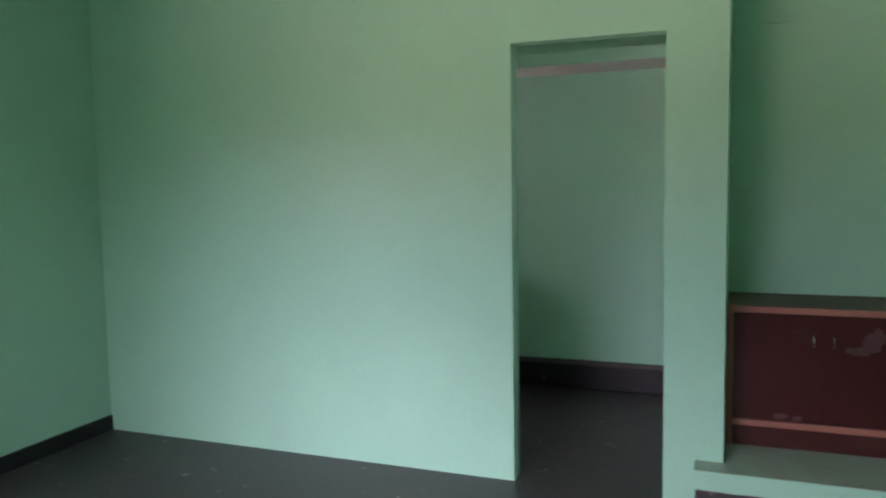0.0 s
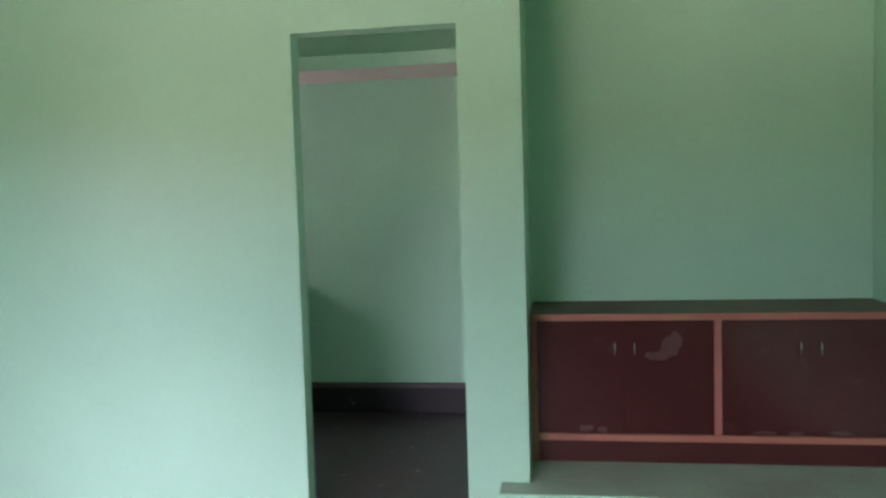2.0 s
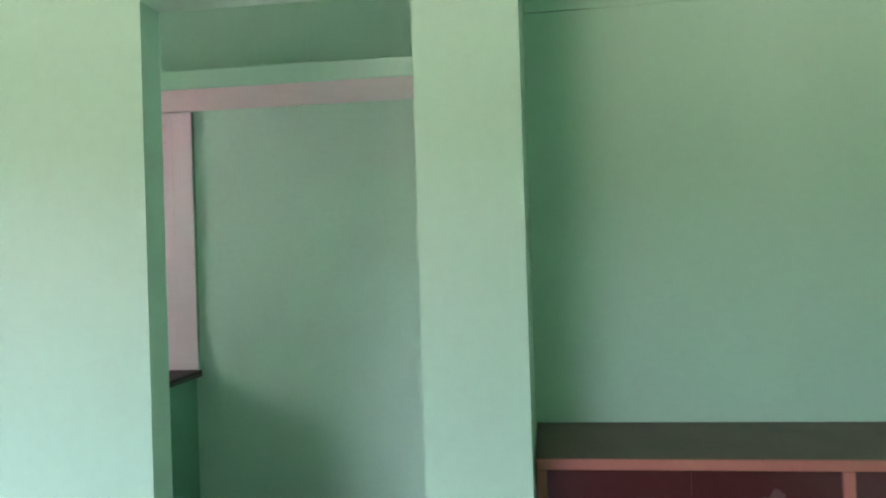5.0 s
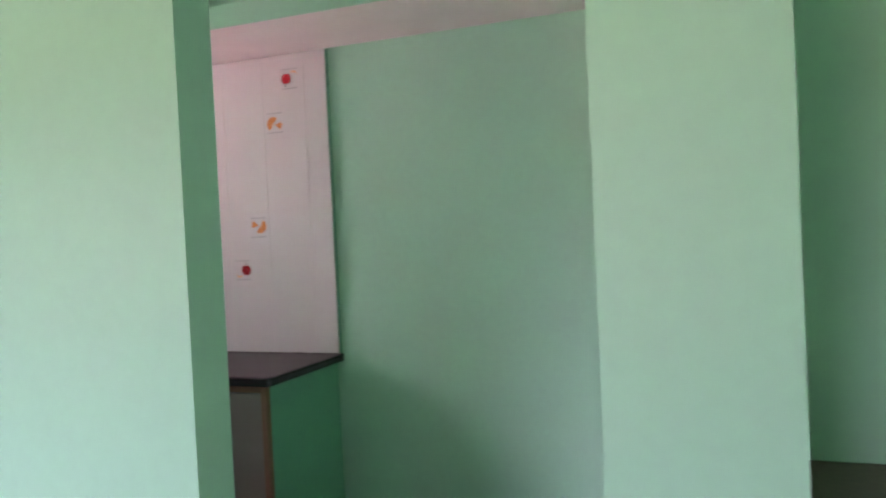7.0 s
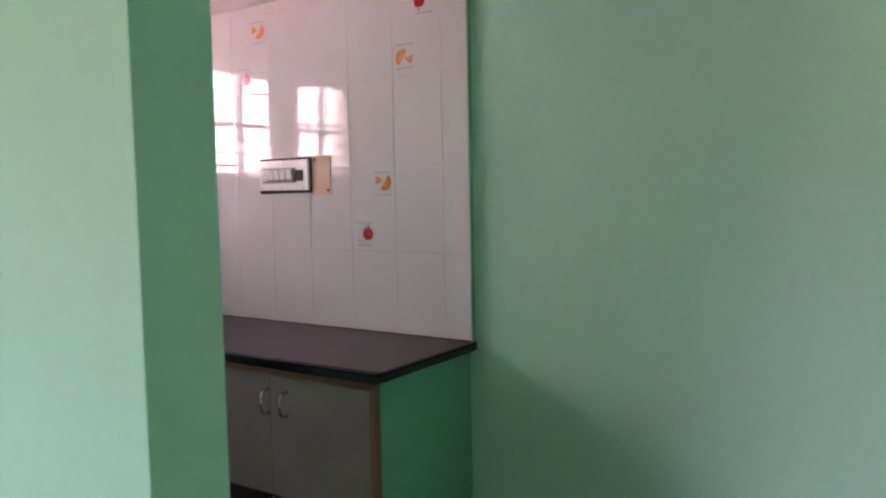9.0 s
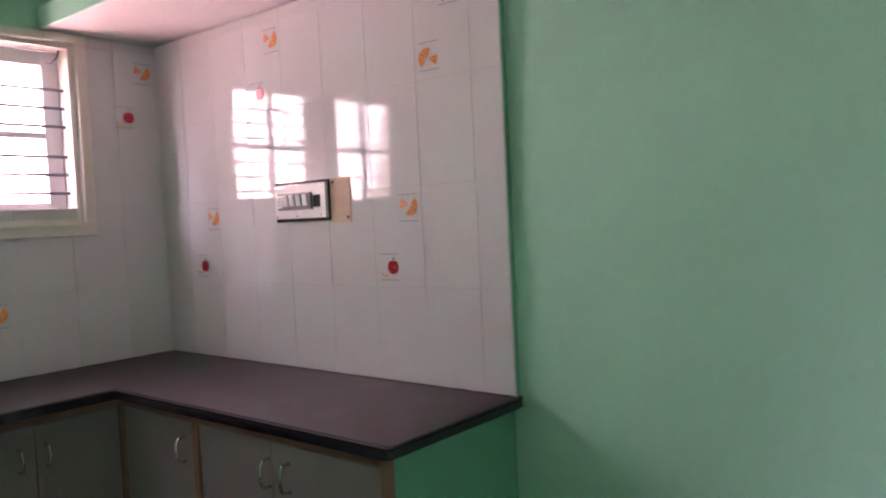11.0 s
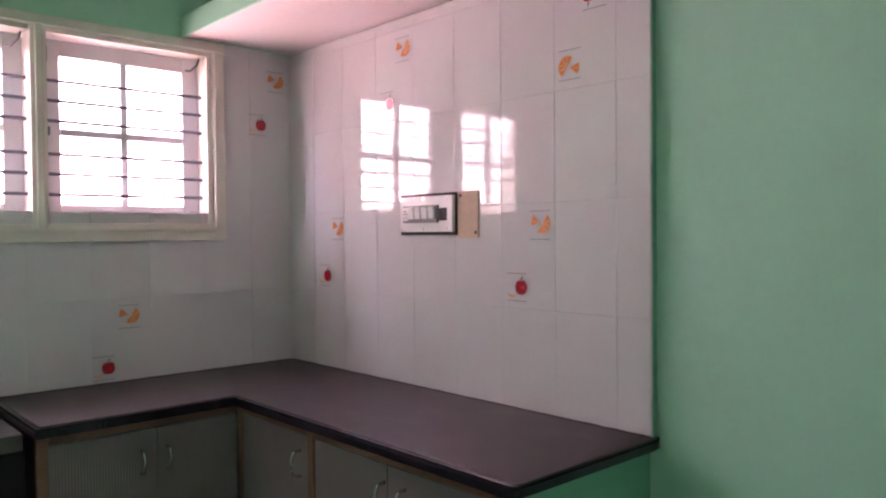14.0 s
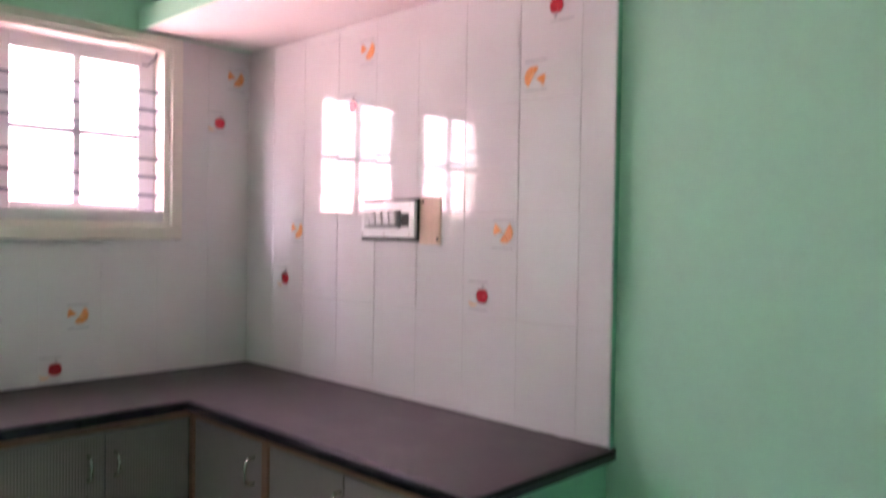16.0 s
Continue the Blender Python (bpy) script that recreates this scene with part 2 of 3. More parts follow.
structure("wall_south", boxes(
    (XL - 0.15, LX0, YB - 0.15, YB, 0, ZC), (LX1, XR + 0.15, YB - 0.15, YB, 0, ZC),
    (LX0, LX1, YB - 0.15, YB, 0, LZ0), (LX0, LX1, YB - 0.15, YB, LZ1, ZC)), GREEN, "light green painted wall with a window opening", "wall")
structure("ground", boxes((-60, 60, -60, 60, -0.5, -0.45)), EARTH, "pale dry earth outside the house", "ground")
structure("backdrop", boxes((-3.2, -3.19, -3.9, 1.2, 0.2, 3.6)), GLOW, "overexposed hazy white sky outside the window", "sky")

structure("baseboard_west", boxes((XL, XL + 0.012, YB, YA - 0.003, 0.0, 0.088), bevel=0.003), BLACK, "black painted cement skirting along the wall", "skirting")
skirting = structure("baseboard_kitchen", boxes((0.10, XE - 0.003, YN - 0.045, YN - 0.001, 0.0, 0.160), bevel=0.006), BLACK, "tall black cement skirting in the kitchen", "skirting")
# grey strip: light falling on the skirting's top, put into its colour
part("lit_top", boxes((0.102, XE - 0.004, YN - 0.043, YN - 0.0015, 0.1605, 0.187), bevel=0.003), SINK, skirting, "grey top edge, lightened as if lit")

# loft slab along the kitchen wall: white soffit, green front
loft = thing("loft_shelf", "concrete loft shelf with green front and pinkish white underside", "shelf")
tagged(loft, kind="structure")
part("slab", boxes((XW + 0.002, XE - 0.002, -0.435, YN - 0.002, 2.094, 2.164)), WHITEWASH, loft, "pinkish white painted underside")
part("front_face", boxes((XW + 0.002, XE - 0.002, -0.447, -0.436, 2.090, 2.168), bevel=0.004), GREEN, loft, "green painted front edge")

# plinth under the low cupboard
plinth = structure("plinth", boxes((1.593, XR - 0.001, -1.802, YA - 0.001, 0.0, 0.112), (PX + 0.001, XR - 0.001, YA - 0.001, YR - 0.001, 0.0, 0.112)), FLOOR, "raised cement platform with dark red oxide riser", "platform")
part("ledge", boxes((1.588, XR - 0.002, -1.810, YA - 0.001, 0.113, 0.198), (PX + 0.002, XR - 0.002, YA - 0.001, YR - 0.002, 0.113, 0.198)), PLINTH, plinth, "grey green cement top slab")
bm = bmesh.new()
N = 90
cols = []
for i in range(N + 1):
    x = 1.586 + (XR - 1.590) * i / N
    low = 0.116 + 0.007 * noise.noise((x * 9, 0, 0)) + 0.004 * noise.noise((x * 31, 2, 0))
    high = 0.1965 + 0.0012 * noise.noise((x * 14, 5, 0))
    cols.append([bm.verts.new((x, y, z)) for y, z in ((-1.8135, low), (-1.8135, high - 0.004), (-1.8105, high), (-1.8102, low))])
for a, b in zip(cols, cols[1:]):
    for k in range(4):
        bm.faces.new((a[k], b[k], b[(k + 1) % 4], a[(k + 1) % 4]))
bm.faces.new(cols[0][::-1])
bm.faces.new(cols[-1])
bmesh.ops.recalc_face_normals(bm, faces=bm.faces)
part("front_paint", bm, GREEN, plinth, "green paint with a ragged lower edge")
part("end_paint", boxes((1.5845, 1.5876, -1.812, YA - 0.001, 0.116, 0.197), bevel=0.001), GREEN, plinth)


# ---- living room: low cupboard ----
def hoop_handle(name, x, y, z, out, size, r, mat, parent):
    """An upright bow handle that stands off a door in the direction out."""
    o = Vector(out)
    pts = []
    for i in range(13):
        a = -math.pi / 2 + math.pi * i / 12
        s = abs(math.cos(a)) ** 0.45
        pts.append(Vector((x, y, z + size / 2 * math.sin(a))) + o * (0.002 + 0.031 * s))
    return part(name, tube(pts, r), mat, parent, "bent steel bow handle")


CX0, CX1, CY, CZ0, CZ1 = 1.704, 3.230, -1.434, 0.200, 0.833
cup = thing("low_cupboard", "low maroon cupboard with salmon frame on the platform", "cupboard")
part("carcass", boxes((CX0 + 0.02, CX1 - 0.02, CY + 0.025, YR - 0.004, CZ0 + 0.004, CZ1 - 0.022)), MAROON, cup)
part("top", boxes((CX0, CX1, CY + 0.006, YR - 0.003, CZ1 - 0.021, CZ1), bevel=0.003), CABTOP, cup, "dusty grey brown top board")
part("rail", boxes((CX0, CX1, CY - 0.004, CY + 0.005, CZ1 - 0.028, CZ1 + 0.001), bevel=0.003), SALMON, cup, "salmon painted top rail")
part("rail", boxes((CX0 + 0.028, CX1 - 0.034, CY - 0.004, CY + 0.02, 0.292, 0.320), bevel=0.003), SALMON, cup, "salmon painted lower rail")
part("stile", boxes((CX0, CX0 + 0.027, CY - 0.003, CY + 0.02, CZ0, CZ1 - 0.029), bevel=0.003), SALMON, cup)
part("stile", boxes((CX1 - 0.033, CX1, CY - 0.003, CY + 0.02, CZ0, CZ1 - 0.029), bevel=0.003), SALMON, cup)
part("stile", boxes((2.459, 2.488, CY - 0.003, CY + 0.02, 0.321, CZ1 - 0.029), bevel=0.003), SALMON, cup)
part("kick_board", boxes((CX0 + 0.028, CX1 - 0.034, CY + 0.004, CY + 0.022, CZ0, 0.291)), MAROON, cup)
for x0, x1, hx in ((CX0 + 0.029, 2.0935, 2.055), (2.0939, 2.457, 2.134), (2.490, 2.8295, 2.790), (2.8299, CX1 - 0.035, 2.868)):
    d = part("door", boxes((x0, x1, CY + 0.002, CY + 0.021, 0.323, CZ1 - 0.031), bevel=0.0006), MAROON, cup)
    hoop_handle("handle", hx, CY + 0.002, 0.690, (0, -1, 0), 0.055, 0.0028, STEEL, d)



def ragged(cx, cz, w, h, seed, lean=0.0):
    """A flat blot with an uneven outline on the cupboard's doors."""
    bm = bmesh.new()
    pts = []
    for i in range(36):
        a = math.tau * i / 36
        r = 1 + 0.35 * noise.noise((math.cos(a) * 1.3 + seed, math.sin(a) * 1.3, 0)) + 0.22 * noise.noise((math.cos(a) * 4, math.sin(a) * 4, seed))
        pts.append((cx + w * r * math.cos(a) + lean * h * r * math.sin(a), CY + 0.0014, cz + h * r * math.sin(a)))
    top = [bm.verts.new(p) for p in pts]
    low = [bm.verts.new((x, y + 0.0012, z)) for x, y, z in pts]
    bm.faces.new(top)
    for k in range(36):
        bm.faces.new((top[k], low[k], low[(k + 1) % 36], top[(k + 1) % 36]))
    bmesh.ops.recalc_face_normals(bm, faces=bm.faces)
    return bm


for cx, cz, w, h, lean in ((2.235, 0.655, 0.052, 0.020, 0.0), (2.290, 0.700, 0.040, 0.050, 0.2), (1.93, 0.345, 0.028, 0.014, 0), (2.00, 0.340, 0.020, 0.013, 0),
                           (2.66, 0.334, 0.05, 0.007, 0), (2.95, 0.336, 0.045, 0.008, 0), (2.78, 0.332, 0.03, 0.006, 0)):
    part("door_blot", ragged(cx, cz, w, h, cx * 7, lean), BLOT, cup, "pale blot with an uneven outline")

sock = thing("wall_socket", "small white double socket plate on the green wall", "socket")
part("plate", boxes((XR - 0.010, XR - 0.001, -1.305, -1.185, 1.392, 1.502), bevel=0.003), PLATE, sock)
for z in (1.423, 1.472):
    s = part("outlet", boxes((XR - 0.013, XR - 0.0105, -1.272, -1.216, z - 0.016, z + 0.016), bevel=0.001), GREYPL, sock, "grey outlet")


# ---- kitchen: tiles ----
def tile_piece(w, h):
    bm = bmesh.new()
    box(bm, 0.0007, w - 0.0007, -0.0, 0.008, 0.0007, h - 0.0007)
    top = [e for e in bm.edges if all(v.co.y < 0.001 for v in e.verts)]
    bmesh.ops.bevel(bm, geom=top, offset=0.0009, segments=1, affect='EDGES')
    return mesh_of("tile", bm, TILE)


ZT, ZTOP, CTZ = 0.85, 2.088, 0.857
tile_cache = {}


def put_tile(parent, w, h, m):
    key = (round(w, 3), round(h, 3))
    if key not in tile_cache:
        tile_cache[key] = tile_piece(w, h)
    ob = new("tile", tile_cache[key])
    ob.parent = parent
    jit = pose(0, 0, 0, random.uniform(-0.12, 0.12), 0, random.uniform(-0.15, 0.15))
    ob.matrix_world = m @ jit


rows_z = [(CTZ + 0.001, 1.15), (1.15, 1.45), (1.45, 1.75), (1.75, 2.05), (2.05, ZTOP)]
cols_x = [(0.0, 0.100)] + [(-0.2 * i - 0.2, -0.2 * i) for i in range(7)] + [(-1.577, -1.4)]
for x0, x1 in cols_x:
    for z0, z1 in rows_z:
        put_tile(wall_north, x1 - x0, z1 - z0, pose(x0, 0.0, z0))
part("grout", boxes((-1.584, 0.0985, 0.0014, 0.0078, CTZ, ZTOP - 0.001)), GROUT, wall_north, "dull grey grout bed")
# bedding edge faces away from the window; its shade is in the deeper green
part("bedding", boxes((-1.584, 0.0992, 0.0082, YN - 0.0005, CTZ, ZTOP)), DEEP, wall_north, "green edge of the tile bedding, darkened for its shade")

# window wall: tiles round the casing
FY0, FY1, FZ0, FZ1 = -1.575, -0.287, 1.347, 2.086      # outer casing
cols_y = [(-0.177, -0.001)] + [(-0.177 - 0.2 * (i + 1), -0.177 - 0.2 * i) for i in range(6)] + [(-1.583, -1.377)]
for y0, y1 in cols_y:
    for z0, z1 in rows_z:
        top = z1
        if z0 >= FZ0 - 0.15 and y0 < FY1 - 0.01:
            if y1 > FY1 + 0.03:
                if z0 < FZ0:
                    put_tile(wall_window, y1 - y0, FZ0 - z0, Matrix.Translation((-1.578, y0, z0)) @ pose(0, 0, 0, 0, 0, 90))
                    put_tile(wall_window, y1 - FY1, z1 - FZ0, Matrix.Translation((-1.578, FY1, FZ0)) @ pose(0, 0, 0, 0, 0, 90))
                else:
                    put_tile(wall_window, y1 - FY1, z1 - z0, Matrix.Translation((-1.578, FY1, z0)) @ pose(0, 0, 0, 0, 0, 90))
                continue
            if z0 > FZ0:
                continue
            top = FZ0
        put_tile(wall_window, y1 - y0, top - z0, Matrix.Translation((-1.578, y0, z0)) @ pose(0, 0, 0, 0, 0, 90))
part("grout", boxes((-1.5856, -1.5794, -1.583, -0.001, CTZ, FZ0), (-1.5856, -1.5794, FY1, -0.001, FZ0, ZTOP - 0.001)), GROUT, wall_window, "dull grey grout bed")


# fruit prints, each a thin layer on a tile
def outline(bm, pts, depth=0.0012):
    vs = [bm.verts.new((x, 0, z)) for x, z in pts]
    f = bm.faces.new(vs)
    r = bmesh.ops.extrude_face_region(bm, geom=[f])
    for v in r["geom"]:
        if isinstance(v, bmesh.types.BMVert):
            v.co.y -= depth
    bmesh.ops.recalc_face_normals(bm, faces=bm.faces)
    return bm


def apple_outline():
    pts = []
    for i in range(28):
        a = math.tau * i / 28
        r = 0.0195 * (1 + 0.10 * math.cos(2 * a)) * (1 - 0.16 * max(0, math.sin(a)) ** 8 - 0.10 * max(0, -math.sin(a)) ** 10)
        pts.append((r * math.cos(a) * 0.90, r * math.sin(a) * 1.20))
    return pts


def wedge(cx, cz, r, a0, a1):
    """A rounded fruit slice between two angles."""
    pts = [(cx, cz)]
    for i in range(11):
        a = radians(a0 + (a1 - a0) * i / 10)
        pts.append((cx + r * math.cos(a), cz + r * math.sin(a)))
    return pts


def print_parts(fruit, parent, m):
    def put(name, bm, mat):
        ob = part(name, bm, mat, parent)
        ob.matrix_world = m
    for z in (0.038, -0.041):
        bm = bmesh.new()
        put("line", box(bm, -0.038, 0.036, -0.0012, 0, z - 0.0014, z + 0.0014), LINE)
    if fruit == "apple":
        put("fruit", outline(bmesh.new(), [(x * 1.12 + 0.016, z * 1.08 - 0.002) for x, z in apple_outline()]), RED)
        put("stem", outline(bmesh.new(), [(0.015, 0.020), (0.018, 0.020), (0.022, 0.030), (0.019, 0.030)]), DARK)
        pts = wedge(-0.018, -0.016, 0.017, 185, 340)
        put("slice", outline(bmesh.new(), pts[1:] + [(-0.013, -0.026), (-0.026, -0.024)]), PEACH)
    else:
        put("slice", outline(bmesh.new(), wedge(0.007, 0.003, 0.030, -128, 58), 0.0008), PEACH)
        for k in range(5):
            a = -124 + 36 * k
            mid = radians(a + 16)
            put("segment", outline(bmesh.new(), wedge(0.007 + 0.004 * math.cos(mid), 0.003 + 0.004 * math.sin(mid), 0.0235, a, a + 32)), ORANGE)
        put("slice", outline(bmesh.new(), wedge(0.000, 0.006, 0.034, 140, 196), 0.0008), PEACH)
        put("segment", outline(bmesh.new(), wedge(-0.003, 0.006, 0.029, 143, 166)), ORANGE)
        put("segment", outline(bmesh.new(), wedge(-0.003, 0.005, 0.029, 170, 193)), ORANGE)


for fruit, x, z in (("orange", -0.148, 1.812), ("apple", -0.066, 1.985), ("orange", -0.252, 1.388), ("apple", -0.341, 1.211),
                    ("orange", -0.848, 1.984), ("apple", -0.936, 1.812), ("orange", -1.240, 1.387), ("apple", -1.328, 1.210)):
    p = thing("tile_print", "red apple print on a white tile" if fruit == "apple" else "orange slices print on a white tile", "tile print", "fruit prints on the tiles")
    print_parts(fruit, p, pose(x, -0.0008, z, 0, 180 if x > -0.2 else 0, 0))   # two tiles are laid upside down
for fruit, y, z in (("orange", -0.653, 1.086), ("apple", -0.741, 0.914), ("apple", -0.145, 1.799), ("orange", -0.062, 1.975)):
    p = thing("tile_print", "red apple print on a white tile" if fruit == "apple" else "orange slices print on a white tile", "tile print", "fruit prints on the tiles")
    print_parts(fruit, p, pose(-1.5770, y, z, 0, 0, 90))

# ---- kitchen: window ----
win = structure("window_1", boxes(
    (-1.594, -1.562, FY0, FY1, FZ0, FZ0 + 0.052), (-1.594, -1.562, FY0, FY1, FZ1 - 0.036, FZ1),
    (-1.594, -1.562, FY0, FY0 + 0.055, FZ0 + 0.052, FZ1 - 0.036), (-1.594, -1.562, FY1 - 0.046, FY1, FZ0 + 0.052, FZ1 - 0.036), bevel=0.004),
    CREAM, "cream painted wooden window with iron bars and two sashes", "window")
part("moulding", boxes(
    (-1.5615, -1.556, FY0 + 0.04, FY1 - 0.034, FZ0 + 0.036, FZ0 + 0.046), (-1.5615, -1.556, FY0 + 0.04, FY1 - 0.034, FZ1 - 0.034, FZ1 - 0.026),
    (-1.5615, -1.556, FY1 - 0.044, FY1 - 0.034, FZ0 + 0.046, FZ1 - 0.034), (-1.5615, -1.556, FY0 + 0.04, FY0 + 0.05, FZ0 + 0.046, FZ1 - 0.034), bevel=0.002), CREAM, win)
MU = -0.930                                            # middle post
part("inner_frame", boxes(
    (-1.69, -1.572, WY0, MU - 0.026, WZ0, WZ0 + 0.022), (-1.69, -1.572, MU + 0.026, WY1, WZ0, WZ0 + 0.022),
    (-1.69, -1.572, WY0, MU - 0.026, WZ1 - 0.020, WZ1), (-1.69, -1.572, MU + 0.026, WY1, WZ1 - 0.020, WZ1),
    (-1.69, -1.572, WY0, WY0 + 0.02, WZ0 + 0.022, WZ1 - 0.020), (-1.69, -1.572, WY1 - 0.02, WY1, WZ0 + 0.022, WZ1 - 0.020), bevel=0.003), CREAM, win)
part("middle_post", boxes((-1.69, -1.566, MU - 0.025, MU + 0.025, WZ0, WZ1), (-1.567, -1.556, MU - 0.012, MU + 0.012, WZ0, WZ1), bevel=0.004), CREAM, win)


def sash(y0, y1, z0, z1):
    s = 0.060
    ym, zm = (y0 + y1) / 2, (z0 + z1) / 2
    bm = boxes((-1.682, -1.652, y0, y0 + s, z0, z1), (-1.682, -1.652, y1 - s, y1, z0, z1),
               (-1.682, -1.652, y0 + s, y1 - s, z0, z0 + s * 1.05), (-1.682, -1.652, y0 + s, y1 - s, z1 - s * 0.9, z1), bevel=0.004)
    box(bm, -1.679, -1.655, ym - 0.012, ym + 0.012, z0 + s, z1 - s * 0.9, bevel=0.003)
    box(bm, -1.678, -1.656, y0 + s, ym - 0.011, zm - 0.012, zm + 0.012, bevel=0.003)
    box(bm, -1.678, -1.656, ym + 0.011, y1 - s, zm - 0.012, zm + 0.012, bevel=0.003)
    ob = part("sash", bm, SASH, win, "white painted casement sash")
    for a, b in ((y0 + s, ym - 0.012), (ym + 0.012, y1 - s)):
        for c, d in ((z0 + s, zm - 0.012), (zm + 0.012, z1 - s)):
            p = part("pane", boxes((-1.669, -1.666, a - 0.004, b + 0.004, c - 0.004, d + 0.008)), GLASS, ob, "clear glass pane")
            p.visible_shadow = False


sash(MU + 0.027, WY1 - 0.021, WZ0 + 0.024, WZ1 - 0.022)
sash(WY0 + 0.021, MU - 0.027, WZ0 + 0.024, WZ1 - 0.022)
BARS_Z = (1.507, 1.575, 1.641, 1.752, 1.819, 1.886)
for a, b in ((MU + 0.024, WY1 - 0.018), (WY0 + 0.018, MU - 0.024)):
    for z in BARS_Z:
        part("bar", rod(bmesh.new(), (-1.622, a, z), (-1.622, b, z), 0.0056), IRON, win, "dark painted iron bar")
    # stay hook at the sill, latch at the head
    y = b - 0.03
    part("stay_hook", tube([(-1.60, y, WZ0 + 0.026), (-1.598, y - 0.008, WZ0 + 0.05), (-1.612, y + 0.004, WZ0 + 0.062), (-1.645, y - 0.01, WZ0 + 0.064)], 0.0035), IRON, win, "small iron stay hook")
    part("stay_hook", tube([(-1.60, y + 0.012, WZ1 - 0.024), (-1.600, y + 0.004, WZ1 - 0.05), (-1.612, y - 0.016, WZ1 - 0.072), (-1.645, y - 0.022, WZ1 - 0.066)], 0.0035), IRON, win, "small iron stay hook")
    part("latch", boxes((-1.652, -1.640, a + 0.008, a + 0.020, WZ0 + 0.06, WZ0 + 0.12), (-1.652, -1.640, a + 0.010, a + 0.022, WZ1 - 0.10, WZ1 - 0.05), bevel=0.002), IRON, win, "iron tower bolts")
    part("catch", boxes((-1.652, -1.632, a + 0.006, a + 0.026, 1.705, 1.735), bevel=0.003), IRON, win, "iron sash catch")

# ---- kitchen: worktop and base units ----
WF, WX, WE, WS = -0.517, -1.067, 0.116, -1.085   # worktop: front, front of the short leg, east end, south end


def worktop(z0, z1, grow):
    e, f, w, s = WE + grow * 0.4, WF - grow, WX + grow, WS - grow
    r = 0.022
    pts = [(-1.574, -0.003), (-1.574, s), (w, s), (w, f), (e - r, f)]
    for i in range(1, 7):
        a = radians(-90 + 90 * i / 6)
        pts.append((e - r + r * math.cos(a), f + r + r * math.sin(a)))
    pts += [(e, 0.002), (e - 0.006, 0.018), (e - 0.020, 0.0252), (0.1008, 0.0252), (0.1008, -0.003)]
    bm = bmesh.new()
    f0 = bm.faces.new([bm.verts.new((x, y, z0)) for x, y in pts])
    r = bmesh.ops.extrude_face_region(bm, geom=[f0])
    for v in r["geom"]:
        if isinstance(v, bmesh.types.BMVert):
            v.co.z = z1
    bmesh.ops.recalc_face_normals(bm, faces=bm.faces)
    top = [e for e in bm.edges if abs(e.verts[0].co.z - e.verts[1].co.z) < 1e-6]
    bmesh.ops.bevel(bm, geom=top, offset=min(0.006, (z1 - z0) * 0.35), segments=2, affect='EDGES')
    return bm


top = thing("worktop", "dark brown stone worktop with polished black rounded edge", "worktop")
part("nosing", worktop(0.829, 0.857, 0.003), STONE_EDGE, top, "polished black stone edge")
part("slab", worktop(0.8565, 0.8590, -0.016), STONE, top, "matt dark brown stone surface")

# uneven line of old cement where the worktop meets the tiles
pts = [(-1.570 + 1.67 * i / 60, -0.004 + 0.0015 * noise.noise((i * 0.9, 0, 0)), 0.8590 + 0.0022 * noise.noise((i * 0.7, 3, 0))) for i in range(61)]
part("cement_bead", tube(pts, 0.0042, 6), STONE, top, "uneven dark cement bead")
pts = [(-1.573 + 0.0015 * noise.noise((i * 0.9, 5, 0)), -0.01 - 1.07 * i / 40, 0.8590 + 0.0022 * noise.noise((i * 0.7, 8, 0))) for i in range(41)]
part("cement_bead", tube(pts, 0.0042, 6), STONE, top, "uneven dark cement bead")

KY, KX, KE = -0.485, -1.100, 0.080       # fronts of both runs, east end


def door_leaf(unit, name, along, a, b, z0, z1, mat, hx=None):
    """A door in the long run (along x) or the short run (along y)."""
    if along == "x":
        d = part(name, boxes((a, b, KY + 0.003, KY + 0.020, z0, z1), bevel=0.0015), mat, unit)
        if hx is not None:
            hoop_handle("handle", hx, KY + 0.003, 0.716, (0, -1, 0), 0.074, 0.0048, STEEL, d)
    else:
        d = part(name, boxes((KX - 0.020, KX - 0.003, a, b, z0, z1), bevel=0.0015), mat, unit)
        if hx is not None:
            hoop_handle("handle", KX - 0.003, hx, 0.704, (1, 0, 0), 0.068, 0.0048, STEEL, d)
    return d


def post(unit, along, a, b, z0=0.099, z1=0.828):
    if along == "x":
        return part("post", boxes((a, b, KY - 0.003, KY + 0.022, z0, z1), bevel=0.003), WOOD, unit, "brown wood post")
    return part("post", boxes((KX - 0.022, KX + 0.003, a, b, z0, z1), bevel=0.003), WOOD, unit, "brown wood post")


KB = 0.098                                # height of the cement base
structure("cabinet_base", boxes((-1.57, KE - 0.024, KY - 0.03, 0.020, 0.0, KB), (-1.57, KX + 0.03, -1.075, KY - 0.031, 0.0, KB), bevel=0.004), DUST,
          "dusty tan cement base under the kitchen cabinets", "base")
DZ0, DZ1 = 0.418, 0.797
u1 = thing("base_cabinet", "kitchen base cabinet with two ribbed grey doors, green end", "kitchen cabinet", "kitchen base cabinets")
part("end_panel", boxes((KE - 0.022, KE, KY + 0.023, YN - 0.001, 0.0, 0.828), bevel=0.001), DEEP, u1, "bright green painted end panel")
post(u1, "x", KE - 0.022, KE + 0.001)
part("rail", boxes((-0.664, KE - 0.023, KY - 0.003, KY + 0.02, 0.802, 0.828), bevel=0.002), WOOD, u1, "brown wood top rail")
door_leaf(u1, "door", "x", -0.662, -0.3395, DZ0, DZ1, RIBBED, -0.346)
door_leaf(u1, "door", "x", -0.3365, KE - 0.025, DZ0, DZ1, RIBBED, -0.266)
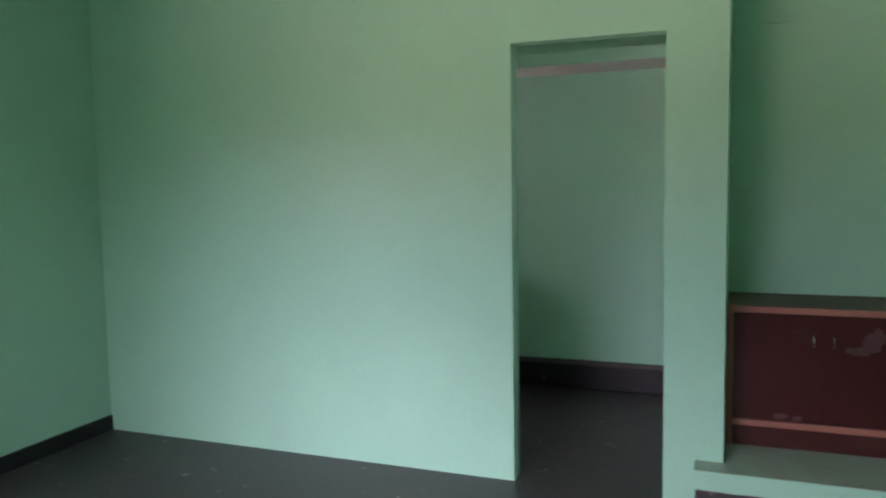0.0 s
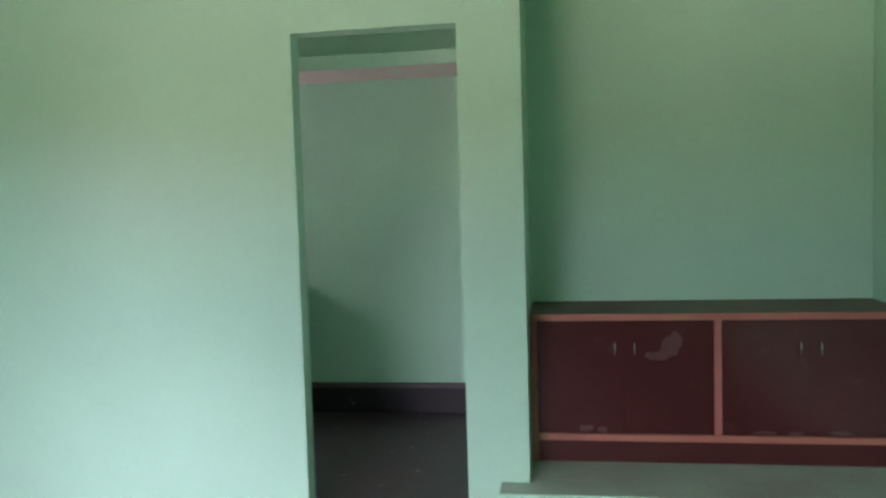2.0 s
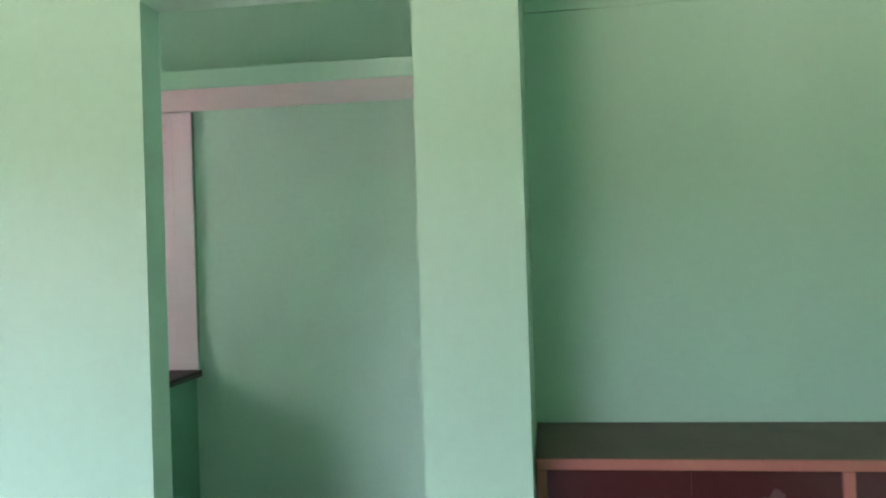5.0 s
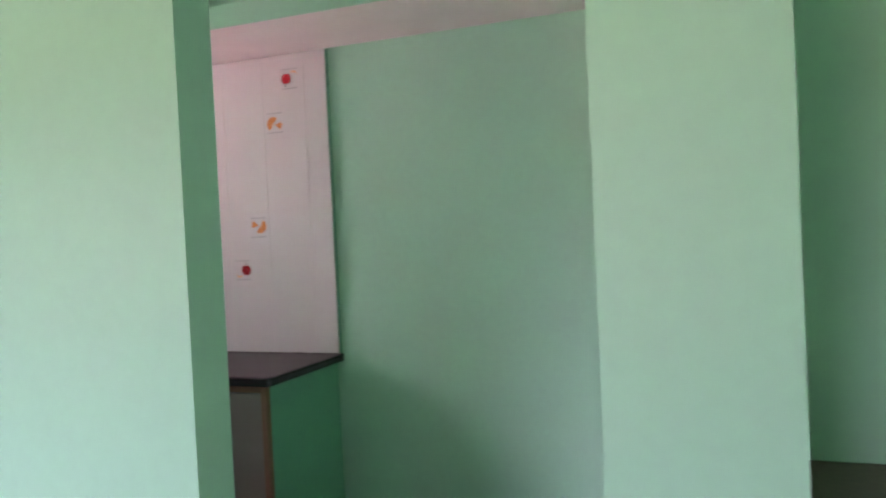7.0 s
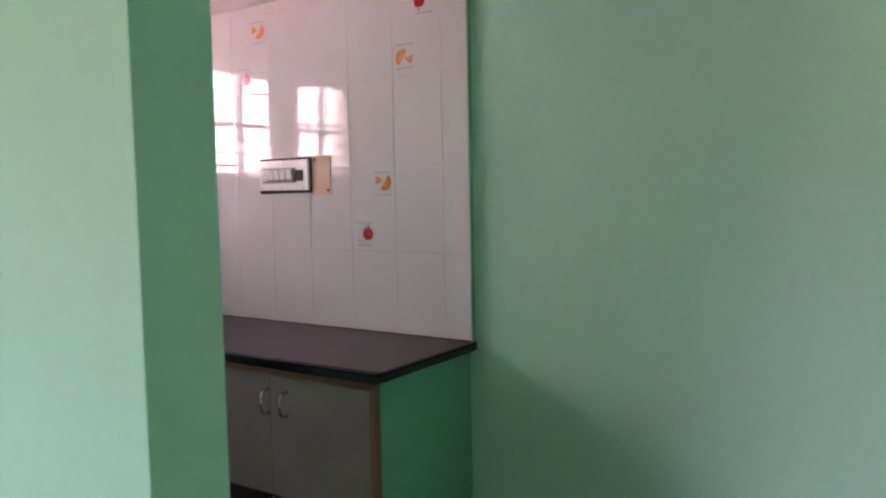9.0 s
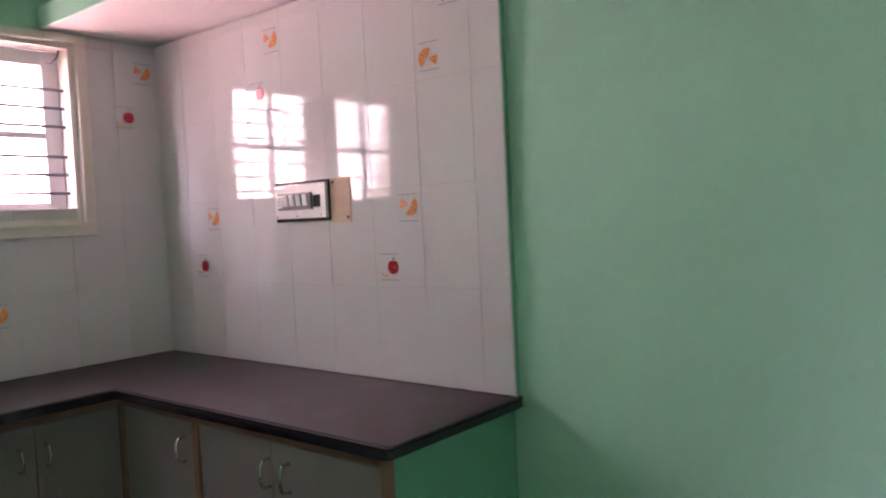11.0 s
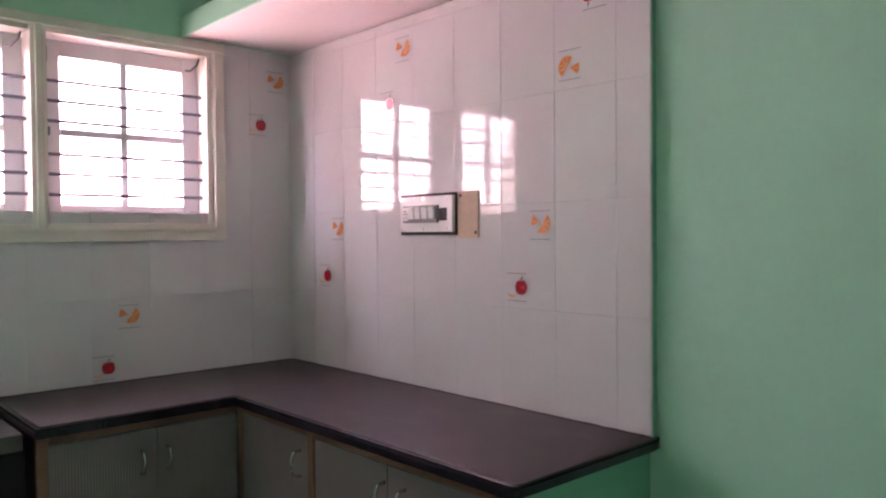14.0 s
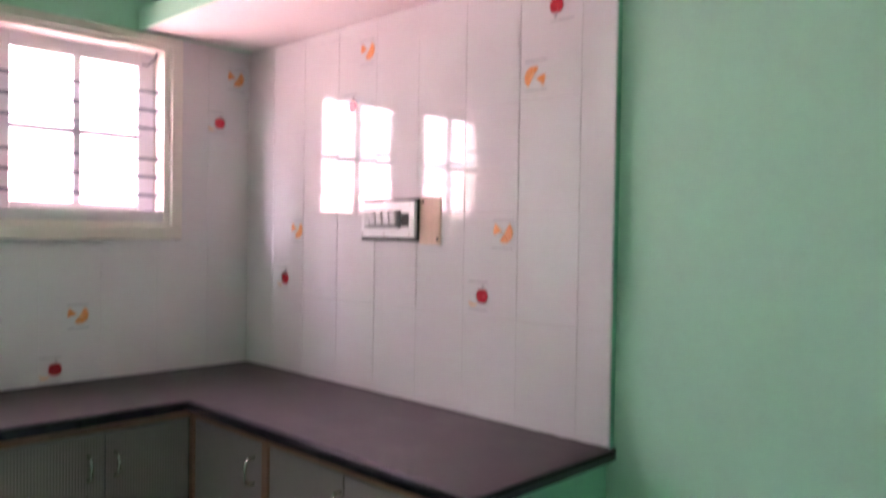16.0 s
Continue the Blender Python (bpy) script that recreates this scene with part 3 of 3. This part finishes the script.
door_leaf(u1, "lower_door", "x", -0.662, -0.3395, KB + 0.004, DZ0 - 0.004, DARKLAM)
door_leaf(u1, "lower_door", "x", -0.3365, KE - 0.025, KB + 0.004, DZ0 - 0.004, DARKLAM)
part("joint_strip", boxes((-0.3392, -0.3368, KY - 0.001, KY + 0.004, KB + 0.004, DZ0 - 0.004)), GREYPL, u1, "thin grey joint strip")
part("carcass", boxes((-0.662, KE - 0.024, KY + 0.024, -0.001, KB + 0.001, 0.820)), DARKLAM, u1)

u2 = thing("base_cabinet", "narrow corner kitchen cabinet with one ribbed grey door", "kitchen cabinet", "kitchen base cabinets")
post(u2, "x", -0.694, -0.666)
part("rail", boxes((KX + 0.020, -0.695, KY - 0.003, KY + 0.02, 0.802, 0.828), bevel=0.002), WOOD, u2, "brown wood top rail")
door_leaf(u2, "door", "x", KX + 0.022, -0.696, DZ0, DZ1, RIBBED, -0.735)
door_leaf(u2, "lower_door", "x", KX + 0.022, -0.696, KB + 0.004, DZ0 - 0.004, DARKLAM)
part("carcass", boxes((-1.570, -0.668, KY + 0.024, -0.001, KB + 0.001, 0.820)), DARKLAM, u2)
post(u2, "x", KX - 0.006, KX + 0.019)

u3 = thing("base_cabinet", "kitchen cabinet under the window with two grey doors", "kitchen cabinet", "kitchen base cabinets")
post(u3, "y", -1.074, -1.046)
part("rail", boxes((KX - 0.020, KX + 0.003, -1.045, KY - 0.004, 0.802, 0.828), bevel=0.002), WOOD, u3, "brown wood top rail")
door_leaf(u3, "door", "y", -1.044, -0.7495, DZ0, DZ1, RIBBED, -0.797)
door_leaf(u3, "door", "y", -0.7465, KY - 0.006, DZ0, DZ1, RIBBED, -0.720)
door_leaf(u3, "lower_door", "y", -1.044, -0.7495, KB + 0.004, DZ0 - 0.004, DARKLAM)
door_leaf(u3, "lower_door", "y", -0.7465, KY - 0.006, KB + 0.004, DZ0 - 0.004, DARKLAM)
part("joint_strip", boxes((KX - 0.004, KX + 0.001, -0.7492, -0.7468, KB + 0.004, DZ0 - 0.004)), GREYPL, u3, "thin grey joint strip")
part("carcass", boxes((-1.570, KX - 0.024, -1.070, KY - 0.001, 0.0, 0.820)), DARKLAM, u3)

# stone sink stand past the end of the worktop
sink = thing("sink_stand", "dark stand with a worn grey stone sink", "sink")
part("body", boxes((-1.57, -1.13, -1.57, -1.095, 0.0, 0.79), bevel=0.006), DARKLAM, sink, "dark body")
bm = boxes((-1.572, -1.52, -1.575, -1.10, 0.792, 0.838), (-1.18, -1.125, -1.575, -1.10, 0.792, 0.838), (-1.52, -1.18, -1.575, -1.52, 0.792, 0.838),
           (-1.52, -1.18, -1.15, -1.10, 0.792, 0.838), (-1.52, -1.18, -1.52, -1.15, 0.792, 0.806), bevel=0.004)
part("basin", bm, SINK, sink, "worn grey stone basin")

# ---- kitchen: switchboard ----
sb = thing("switchboard", "white switchboard with socket and four switches on tiles", "switchboard")
sb.location.x = 0.006
part("back_box", boxes((-0.8625, -0.590, -0.008, -0.002, 1.360, 1.4945), bevel=0.002), DARK, sb, "dark gap round the box")
part("plate", boxes((-0.852, -0.597, -0.020, -0.0085, 1.371, 1.485), bevel=0.002), PLATE, sb, "white metal cover plate")
part("module", boxes((-0.826, -0.658, -0.030, -0.0202, 1.400, 1.456), bevel=0.002), MODULE, sb, "grey module frame")
o = part("outlet", boxes((-0.822, -0.796, -0.034, -0.0302, 1.408, 1.450), bevel=0.002), PLATE, sb, "white five pin socket")
for dx, dz in ((0, 0.010), (-0.006, 0), (0.006, 0), (-0.006, -0.012), (0.006, -0.012)):
    part("pin_hole", rod(bmesh.new(), (-0.809 + dx, -0.0352, 1.429 + dz), (-0.809 + dx, -0.0335, 1.429 + dz), 0.0022), DARK, o)
for i in range(4):
    x = -0.790 + i * 0.0325
    bm = boxes((x, x + 0.024, -0.038, -0.0302, 1.412, 1.450), bevel=0.002)
    bmesh.ops.rotate(bm, verts=bm.verts, cent=(x, -0.038, 1.43), matrix=Matrix.Rotation(radians(7), 3, 'X'))
    part("rocker_switch", bm, PLATE, sb, "white rocker switch")
part("empty_slot", boxes((-0.655, -0.622, -0.0225, -0.0202, 1.406, 1.446)), DARK, sb, "black empty slot")
for x, z in ((-0.842, 1.477), (-0.842, 1.379), (-0.735, 1.478), (-0.735, 1.378), (-0.618, 1.477), (-0.618, 1.379)):
    part("screw", rod(bmesh.new(), (x, -0.0202, z), (x, -0.0215, z), 0.0032), STEEL, sb)
board = part("side_board", boxes((-0.590, -0.498, -0.005, -0.0012, 1.352, 1.495), bevel=0.002), BUFF, sb, "buff hardboard cover beside the plate")
for x, z in ((-0.575, 1.482), (-0.510, 1.368)):
    part("screw", rod(bmesh.new(), (x, -0.0052, z), (x, -0.0065, z), 0.005), DARK, board)
